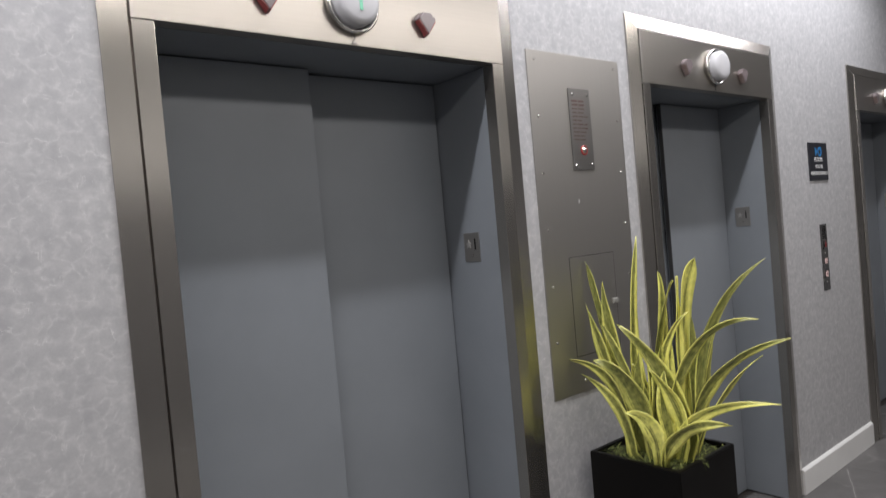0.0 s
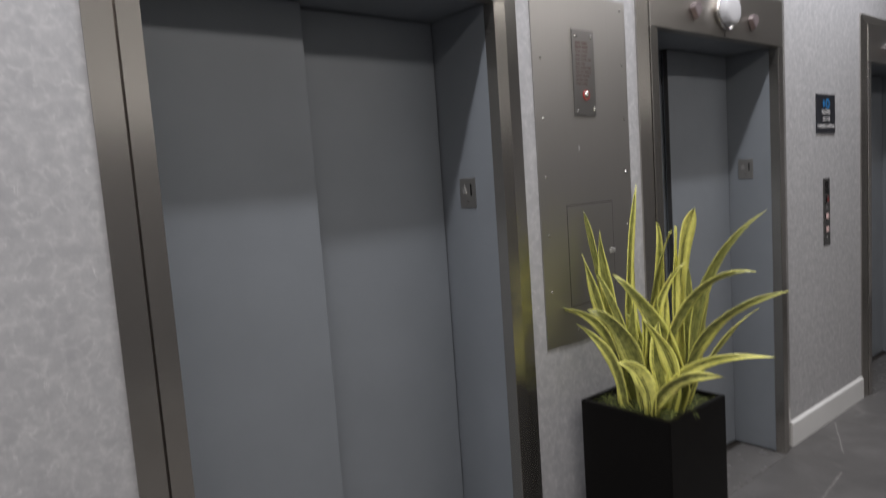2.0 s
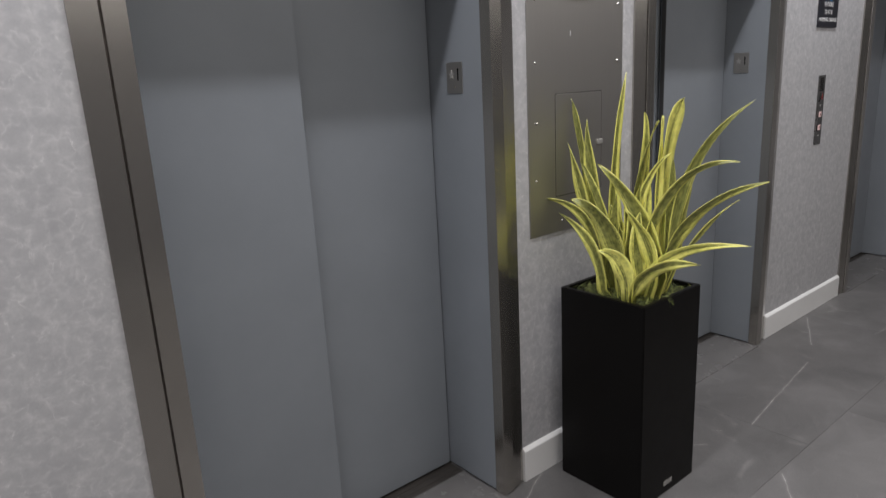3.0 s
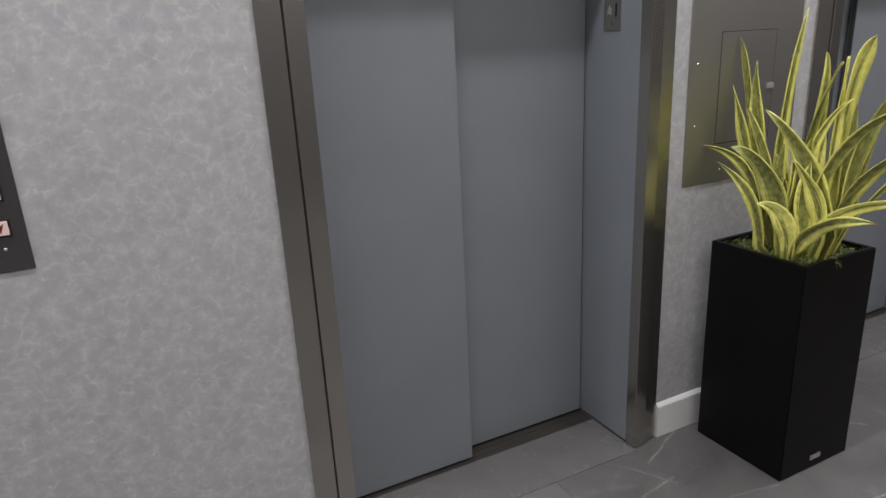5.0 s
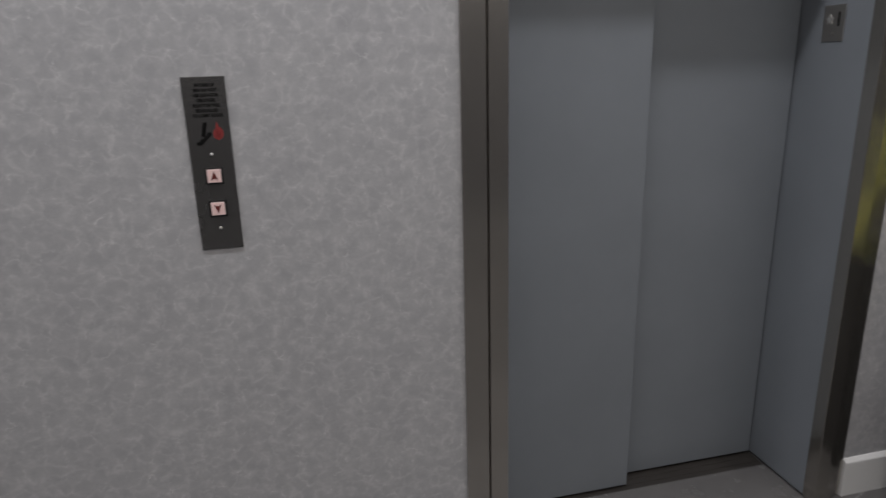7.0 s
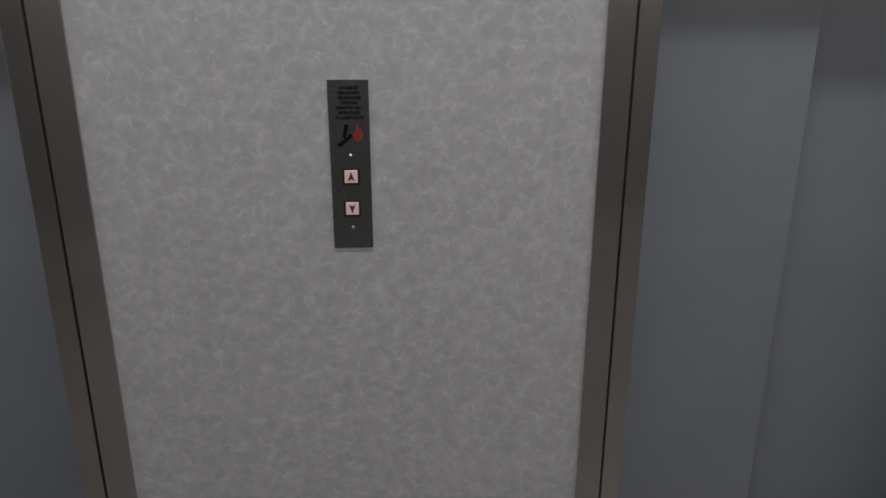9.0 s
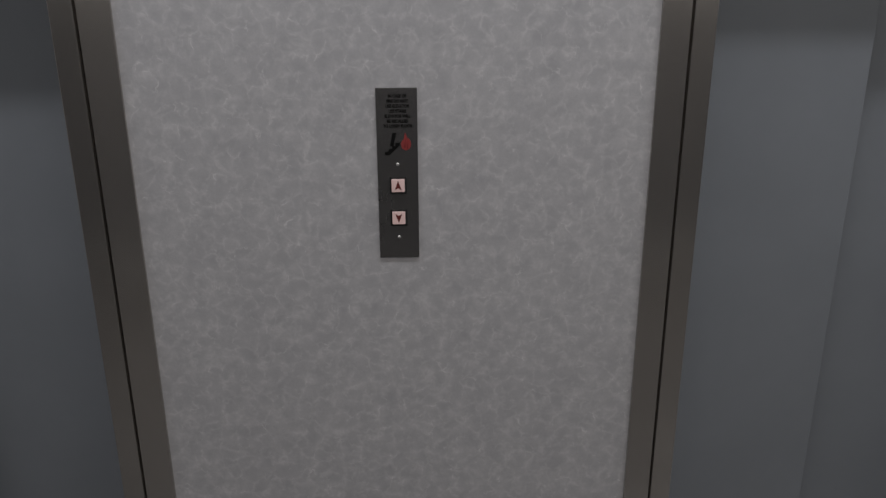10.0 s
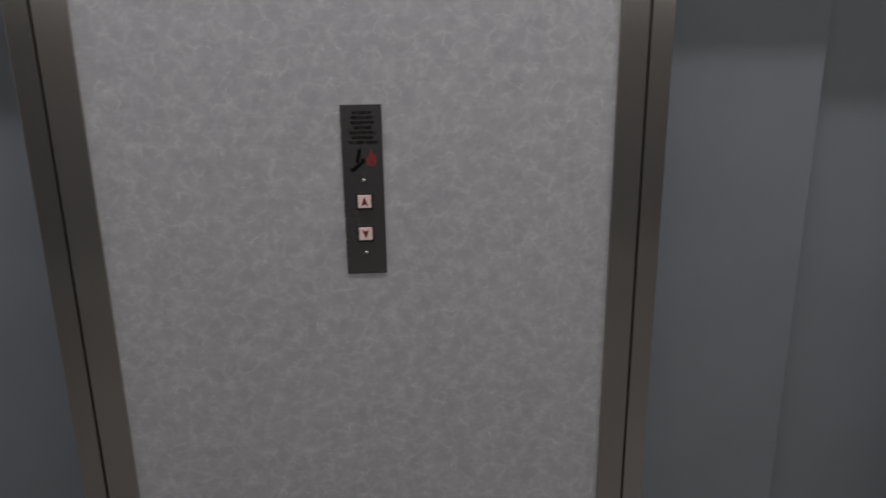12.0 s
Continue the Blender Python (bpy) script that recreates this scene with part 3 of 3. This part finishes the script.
# ---- call stations ----
def call_station(cx, zc=1.2475):
    st = thing("call_station", (cx, -0.0003, zc), "dark steel lift call plate with two square lit buttons", "call button panel", "lift call stations")
    part("plate", box(-0.046, 0.046, -0.003, 0, -0.1945, 0.1945, 0.0014), CALL_STEEL, st)
    words = ("IN CASE OF", "FIRE DO NOT", "USE ELEVATOR", "USE STAIRS", "ELEVATOR WILL", "BE RECALLED", "TO LOBBY FLOOR")
    for k, line in enumerate(words):
        lettering("lettering", line, 0.0098, (0.002, -0.0033, 0.176 - 0.0109 * k), BLACK_INK, st, 0.0002, wide=0.80, bold=0.00045)
    # stair symbol: a plain stepped shape and slanting bars
    steps = [(-0.028, 0.046), (-0.028, 0.054), (-0.020, 0.054), (-0.020, 0.060), (-0.012, 0.060), (-0.012, 0.067), (-0.004, 0.067), (-0.004, 0.074), (0.006, 0.074), (0.006, 0.068), (-0.018, 0.046)]
    part("stair_symbol", prism(steps, -0.0036, -0.0028), BLACK_INK, st, "black stair symbol")
    part("slanting_bar", prism([(-0.0165, 0.066), (-0.0105, 0.096), (-0.0015, 0.096), (-0.0085, 0.066)], -0.0036, -0.0028), BLACK_INK, st)
    flame = [(0.019, 0.056), (0.010, 0.062), (0.0085, 0.071), (0.0115, 0.081), (0.0135, 0.077), (0.0165, 0.090), (0.018, 0.097), (0.0215, 0.089), (0.0225, 0.082), (0.025, 0.086), (0.0305, 0.076), (0.031, 0.067), (0.027, 0.060)]
    part("flame_symbol", prism(flame, -0.0036, -0.0028), RED_INK, st, "red flame symbol")
    for x, z in ((0.017, 0.073), (0.0225, 0.070)):
        part("flame_line", prism([(x - 0.0008, z - 0.010), (x + 0.0005, z - 0.010), (x + 0.0012, z + 0.008)], -0.0040, -0.0034), BLACK_INK, st)
    for z in (0.0255, -0.1445):
        screw(0.0, -0.003, z, 0.0038, st, LATCH_STEEL)
    for z, s in ((-0.0231, 1), (-0.0986, -1)):
        bez = part("bezel", box(-0.0195, 0.0195, -0.0055, -0.001, z - 0.0195, z + 0.0195, 0.0015), BEZEL, st, "black square bezel")
        part("button", box(-0.0150, 0.0150, -0.0085, -0.004, z - 0.0150, z + 0.0150, 0.0016), BUTTON, bez, "pinkish white lit button")
        part("arrow", prism([(-0.0078, z - s * 0.0100), (0.0, z + s * 0.0115), (0.0078, z - s * 0.0100), (0.0, z - s * 0.0055)], -0.0090, -0.0080), BUTTON_INK, bez, "dark red arrow")
    return st


call_station(-0.080)
call_station(4.297)

# ---- steel access panel with notice plate ----
panel = thing("access_panel", (2.1415, -0.0003, 1.5835), "tall dull steel access panel screwed to the wall", "access panel")
PW, PH = 0.2605, 0.6265
part("plate", box(-PW - 0.011, PW, -0.004, 0, -PH, PH, 0.001), STEEL_DULL, panel)
for z in (0.594, 0.390, 0.187, -0.017, -0.222, -0.424):
    for x in (-0.234, 0.228):
        screw(x, -0.004, z, 0.0048, panel)
for x in (-0.0965, 0.11):
    screw(x, -0.004, -0.586, 0.0048, panel)
hatch = part("hatch", box(-0.131, 0.131, -0.0052, -0.0035, -0.492, -0.127, 0.0004), STEEL_DULL, panel, "small flush hatch")
gap = bmesh.new()
for dims in ((-0.1335, -0.1312, -0.4945, -0.1245), (0.1312, 0.1335, -0.4945, -0.1245), (-0.1312, 0.1312, -0.4945, -0.4922), (-0.1312, 0.1312, -0.1268, -0.1245)):
    box(dims[0], dims[1], -0.0043, -0.0035, dims[2], dims[3], bm=gap)
part("hatch_gap", gap, BLACK, panel)
part("latch", box(0.102, 0.134, -0.011, -0.005, -0.324, -0.306, 0.002), LATCH_STEEL, hatch, "small chrome latch")
part("key_slot", box(-0.0495, -0.0465, -0.0046, -0.0035, 0.071, 0.089), WHITE_INK, panel)

notice = thing("notice_plate", (2.138, -0.0046, 1.932), "small steel notice plate with faded red lettering and pilot lamp", "notice plate")
part("plate", box(-0.061, 0.061, -0.004, 0, -0.1525, 0.1525, 0.0008), STEEL_DARK, notice)
for x, z in ((-0.041, 0.130), (0.044, 0.130), (-0.045, -0.136), (0.047, -0.130)):
    screw(x, -0.004, z, 0.0055, notice)
rng = random.Random(5)
for k in range(11):
    n = rng.choice((2, 3))
    x = -0.046
    for i in range(n):
        ln = rng.uniform(0.018, 0.036)
        if x + ln > 0.048:
            break
        tall = 0.0032 if k < 2 else 0.0019
        part("writing_bar", box(x, x + ln, -0.0046, -0.0036, 0.106 - 0.0145 * k - tall, 0.106 - 0.0145 * k + tall), RUST_INK, notice)
        x += ln + 0.006
lamp = part("lamp_ring", turned([(0.019, -0.004), (0.019, -0.0065), (0.0155, -0.0075), (0.014, -0.004)], 0.005, -0.078, 28), RED_LAMP, notice, "red lamp ring", True)
part("lamp_lens", turned([(0.0135, -0.004), (0.0120, -0.009), (0.006, -0.012), (0, -0.0125)], 0.005, -0.078, 24), CHROME, lamp, "", True)

# ---- floor sign ----
sign = thing("floor_sign", (4.292, -0.0003, 1.808), "dark wall sign with white lettering and a blue shape", "sign")
part("board", box(-0.128, 0.128, -0.006, 0, -0.109, 0.109, 0.001), PLAQUE, sign)
part("blue_shape", prism([(-0.040, 0.030), (-0.040, 0.082), (-0.010, 0.058)], -0.0068, -0.0055), BLUE_INK, sign)
part("blue_shape", turned([(0.028, -0.0055), (0.028, -0.0068), (0.016, -0.0068), (0.016, -0.0055)], 0.022, 0.057, 24), BLUE_INK, sign)
for z, text, size in ((0.010, "FLOORS", 0.034), (-0.030, "10-17 &", 0.034), (-0.070, "PARKING GARAGE", 0.030)):
    lettering("lettering", text, size, (0, -0.0064, z), WHITE_INK, sign, 0.0004, wide=0.95)


# ---- planter and snake plant ----
PX0, PX1, PY0, PY1, PZ = 1.962, 2.311, -0.420, -0.064, 0.767
planter = thing("planter", ((PX0 + PX1) / 2, (PY0 + PY1) / 2, 0), "tall square satin black planter on the tiled floor", "planter")
a, d = (PX1 - PX0) / 2, (PY1 - PY0) / 2
bm = bmesh.new()
loops = []
for s, z in ((1, 0.0), (1, PZ), (0.905, PZ), (0.895, PZ - 0.05)):
    loops.append([bm.verts.new((sx * a * s, sy * d * s, z)) for sx, sy in ((-1, -1), (1, -1), (1, 1), (-1, 1))])
for l0, l1 in zip(loops, loops[1:]):
    for i in range(4):
        j = (i + 1) % 4
        bm.faces.new((l0[i], l0[j], l1[j], l1[i]))
bm.faces.new(loops[0][::-1])
bm.faces.new(loops[-1])
outer = [e for e in bm.edges if all(abs(abs(v.co.x) - a) < 1e-6 for v in e.verts)]
bmesh.ops.bevel(bm, geom=outer, offset=0.003, segments=2, affect="EDGES")
part("body", bm, POT, planter)
part("name_badge", box(-0.029, 0.026, -d - 0.002, -d + 0.001, 0.032, 0.053, 0.0006), CHROME, planter, "small plain metal badge")

# moss: many short curled strands, heaped to the rim
rng = random.Random(11)
bm = bmesh.new()


def strand(bm, p, way, length, width, curl):
    side = way.cross(Vector((0, 0, 1)))
    side = (side if side.length > 1e-3 else Vector((1, 0, 0))).normalized() * width
    prev = None
    for k in range(4):
        q = p + way * (length * k / 3) + Vector((0, 0, -curl * (k / 3) ** 2))
        row = (bm.verts.new(q - side * (1 - 0.2 * k)), bm.verts.new(q + side * (1 - 0.2 * k)))
        if prev:
            bm.faces.new((prev[0], prev[1], row[1], row[0]))
        prev = row


part("soil", box(-a * 0.889, a * 0.889, -d * 0.889, d * 0.889, PZ - 0.049, PZ - 0.026), SOIL, planter, "dark dry soil")
for k in range(2600):
    x, y = rng.uniform(-1, 1) * a * 0.88, rng.uniform(-1, 1) * d * 0.88
    heap = 0.026 * noise.noise(Vector((x * 24, y * 24, 3))) - 0.016
    ang = rng.uniform(0, 2 * math.pi)
    way = Vector((math.cos(ang), math.sin(ang), rng.uniform(0.1, 0.9)))
    ln = rng.uniform(0.010, 0.030)
    if abs(x + way.x * ln) < a * 0.90 and abs(y + way.y * ln) < d * 0.90:
        strand(bm, Vector((x, y, PZ + heap)), way, ln, rng.uniform(0.0008, 0.0020), rng.uniform(0.004, 0.022))
for k in range(14):  # a few threads hanging over the rim
    strand(bm, Vector((-0.02 + rng.uniform(-0.012, 0.012), -d * 0.90, PZ + 0.002)), Vector((rng.uniform(-0.25, 0.25), -1, 0.15)), 0.024, 0.0011, rng.uniform(0.008, 0.040))
moss = new("moss", mesh_of("moss", bm, MOSS))
moss.location = planter.location
tagged(moss, "dried green moss covering the soil in the planter", "moss", kind="stuff")

plant = thing("snake_plant", (2.135, -0.242, 0.745), "variegated snake plant with yellow-edged arching leaves in a black planter", "plant")


def leaf(base, mid, tip, width, twist=0.0, blunt=0.0, skin=None):
    """A blade through three places: V-shaped across, thick at the foot, drawn to a point."""
    o = Vector((2.135, -0.242, 0.745))
    base, mid, tip = Vector(base) - o, Vector(mid) - o, Vector(tip) - o
    foot = Vector((base.x * 0.75, base.y * 0.75, -0.015))
    ctl = 2 * mid - 0.5 * (base + tip)
    pts = [foot]
    n = 18
    for k in range(n + 1):
        t = k / n
        pts.append(base * (1 - t) ** 2 + ctl * (2 * t * (1 - t)) + tip * t * t)
    radial = Vector((tip.x - foot.x, tip.y - foot.y, 0))
    out = (Vector((-0.80, -0.60, 0.15)) * 0.62 + radial.normalized() * 0.38).normalized()  # most blades face the lobby
    width *= 1.08
    bm = bmesh.new()
    uv = bm.loops.layers.uv.new("UVMap")
    across = (-1.0, -0.62, -0.22, 0.22, 0.62, 1.0)
    rows, total = [], len(pts) - 1
    for k, p in enumerate(pts):
        v = k / total
        tang = (pts[min(k + 1, total)] - pts[max(k - 1, 0)]).normalized()
        side = tang.cross(out)
        if side.length < 0.15:
            side = Vector((0, 0, 1)).cross(out)
        side = (side - tang * side.dot(tang)).normalized()
        side = Matrix.Rotation(radians(twist) * (0.3 + 0.7 * v), 3, tang) @ side
        up = side.cross(tang).normalized()
        prof = min(1.0, 0.60 + 1.1 * v) * max(0.0, 1 - max(0.0, (v - 0.32) / 0.68) ** (1.75 + blunt))
        hw = max(0.0003, 0.5 * width * prof)
        wave = 0.09 * width * math.sin(11 * v + 90 * width)
        cup = 0.62 * (1 - 0.45 * v)
        top, low = [], []
        for c in across:
            q = p + side * (c * hw) + up * (cup * hw * (0.5 * c * c + 0.5 * abs(c)) + wave * c)
            thick = min(0.0009 + (0.0030 * (1 - v) + 0.0006) * (1 - c * c), 0.0002 + 0.12 * hw)
            top.append((bm.verts.new(q + up * thick), (c + 1) / 2, v))
            low.append((bm.verts.new(q - up * thick), (c + 1) / 2, v))
        rows.append(top + low[::-1])
    m = len(rows[0])
    for r0, r1 in zip(rows, rows[1:]):
        for i in range(m):
            j = (i + 1) % m
            quad = (r0[i], r0[j], r1[j], r1[i])
            f = bm.faces.new([q[0] for q in quad])
            for lp, q in zip(f.loops, quad):
                lp[uv].uv = (q[1], q[2])
    bm.faces.new([q[0] for q in rows[-1]])
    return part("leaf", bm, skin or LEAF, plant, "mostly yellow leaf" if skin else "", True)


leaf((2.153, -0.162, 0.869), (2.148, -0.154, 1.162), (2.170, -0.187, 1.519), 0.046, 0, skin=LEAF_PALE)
leaf((2.142, -0.109, 0.835), (2.103, -0.052, 1.266), (2.088, -0.012, 1.437), 0.032, -10)
leaf((2.116, -0.160, 0.850), (2.083, -0.112, 1.168), (2.072, -0.096, 1.366), 0.050, 10)
leaf((2.082, -0.163, 0.804), (2.041, -0.103, 1.115), (2.011, -0.059, 1.292), 0.048, -15)
leaf((2.091, -0.212, 0.891), (2.052, -0.155, 1.106), (2.018, -0.105, 1.230), 0.030, 30)
leaf((2.132, -0.380, 0.835), (2.087, -0.296, 1.064), (2.030, -0.176, 1.218), 0.064, 5)
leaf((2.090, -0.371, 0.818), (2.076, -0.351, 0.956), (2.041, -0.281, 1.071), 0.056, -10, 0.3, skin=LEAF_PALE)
leaf((2.056, -0.179, 0.759), (2.034, -0.129, 1.011), (1.949, 0.033, 1.090), 0.044, -20)
leaf((2.043, -0.195, 0.766), (2.018, -0.159, 0.931), (1.961, -0.056, 1.045), 0.042, 15)
leaf((2.041, -0.282, 0.811), (1.999, -0.237, 1.017), (1.940, -0.132, 1.105), 0.072, -10, 0.3)
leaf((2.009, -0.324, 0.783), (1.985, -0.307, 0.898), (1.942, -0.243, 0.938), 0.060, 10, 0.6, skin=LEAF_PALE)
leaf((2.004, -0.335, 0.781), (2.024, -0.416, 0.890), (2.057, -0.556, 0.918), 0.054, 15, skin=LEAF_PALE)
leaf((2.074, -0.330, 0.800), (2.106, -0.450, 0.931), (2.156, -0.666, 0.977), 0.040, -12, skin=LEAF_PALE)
leaf((2.147, -0.367, 0.854), (2.171, -0.473, 1.059), (2.215, -0.681, 1.173), 0.043, 10)
leaf((2.218, -0.365, 0.837), (2.274, -0.447, 0.991), (2.332, -0.533, 1.083), 0.024, 40)
leaf((2.084, -0.309, 0.884), (2.133, -0.417, 1.155), (2.193, -0.595, 1.231), 0.037, 15)
leaf((2.210, -0.352, 0.837), (2.244, -0.403, 1.186), (2.304, -0.581, 1.416), 0.038, -30)
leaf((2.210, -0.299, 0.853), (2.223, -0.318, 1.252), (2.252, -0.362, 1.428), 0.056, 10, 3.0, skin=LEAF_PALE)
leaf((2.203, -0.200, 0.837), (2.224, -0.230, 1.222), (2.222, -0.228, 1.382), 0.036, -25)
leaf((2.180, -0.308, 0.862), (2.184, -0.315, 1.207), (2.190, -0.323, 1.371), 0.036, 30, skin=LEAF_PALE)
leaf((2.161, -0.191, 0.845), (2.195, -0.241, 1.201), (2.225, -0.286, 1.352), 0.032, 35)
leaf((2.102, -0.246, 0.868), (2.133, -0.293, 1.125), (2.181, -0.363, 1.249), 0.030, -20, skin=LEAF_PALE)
leaf((2.245, -0.315, 0.794), (2.270, -0.352, 1.033), (2.286, -0.376, 1.185), 0.056, 20)
leaf((2.219, -0.330, 0.857), (2.226, -0.341, 1.090), (2.227, -0.343, 1.228), 0.034, -40)
leaf((2.077, -0.263, 0.825), (2.084, -0.273, 0.967), (2.095, -0.272, 1.092), 0.056, 10)
leaf((2.071, -0.325, 0.826), (2.072, -0.309, 0.963), (2.087, -0.313, 1.060), 0.052, -25)
leaf((2.099, -0.188, 0.805), (2.102, -0.194, 0.965), (2.107, -0.201, 1.108), 0.050, 20)
leaf((2.143, -0.307, 0.844), (2.138, -0.301, 1.012), (2.153, -0.304, 1.148), 0.044, -15, skin=LEAF_PALE)
rng = random.Random(3)
for k in range(13):
    ang = rng.uniform(0, 2 * math.pi)
    r0, r1, h = rng.uniform(0.01, 0.08), rng.uniform(0.04, 0.10), rng.uniform(0.20, 0.36)
    ca, sa = math.cos(ang), math.sin(ang)
    b0 = (2.145 + r0 * ca, -0.232 + r0 * sa, 0.79)
    t0 = (2.145 + r1 * ca, -0.232 + 0.8 * r1 * sa, 0.79 + h)
    m0 = tuple(0.5 * (p + q) + dd for p, q, dd in zip(b0, t0, (-0.012 * ca, -0.012 * sa, 0.02)))
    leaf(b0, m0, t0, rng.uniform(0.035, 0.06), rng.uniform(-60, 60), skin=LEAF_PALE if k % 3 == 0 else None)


# ---- floor tiles ----
TL, TW, J = 1.2, 0.6, 0.0008
shared = {}
row, y1 = 0, 0.0
while y1 > Y0 + 0.01:
    y0 = max(Y0, -0.645 - TW * row)
    x = 2.82 - 0.8 * (row % 3) - 6 * TL
    long = 1.5 if row == 0 else TL  # the cut course along the lift wall
    x = 2.82 - 5 * long if row == 0 else x
    while x < X1:
        xa, xb = max(x, X0), min(x + long, X1)
        if xb - xa > 0.02:
            key = (round(xb - xa, 3), round(y1 - y0, 3))
            if key not in shared:
                hx, hy = (xb - xa - J) / 2, (y1 - y0 - J) / 2
                bm = bmesh.new()
                rings = [[bm.verts.new((sx * (hx - i), sy * (hy - i), z)) for sx, sy in ((-1, -1), (1, -1), (1, 1), (-1, 1))] for i, z in ((0, -0.004), (0, -0.0005), (0.0004, 0.0))]
                for l0, l1 in zip(rings, rings[1:]):
                    for i in range(4):
                        j = (i + 1) % 4
                        bm.faces.new((l0[i], l0[j], l1[j], l1[i]))
                bm.faces.new(rings[-1])
                shared[key] = mesh_of("tile", bm, TILE)
            ob = new("tile", shared[key])
            ob.location = ((xa + xb) / 2, (y0 + y1) / 2, 0)
            ob.parent = floor
        x += long
    y1 = y0
    row += 1
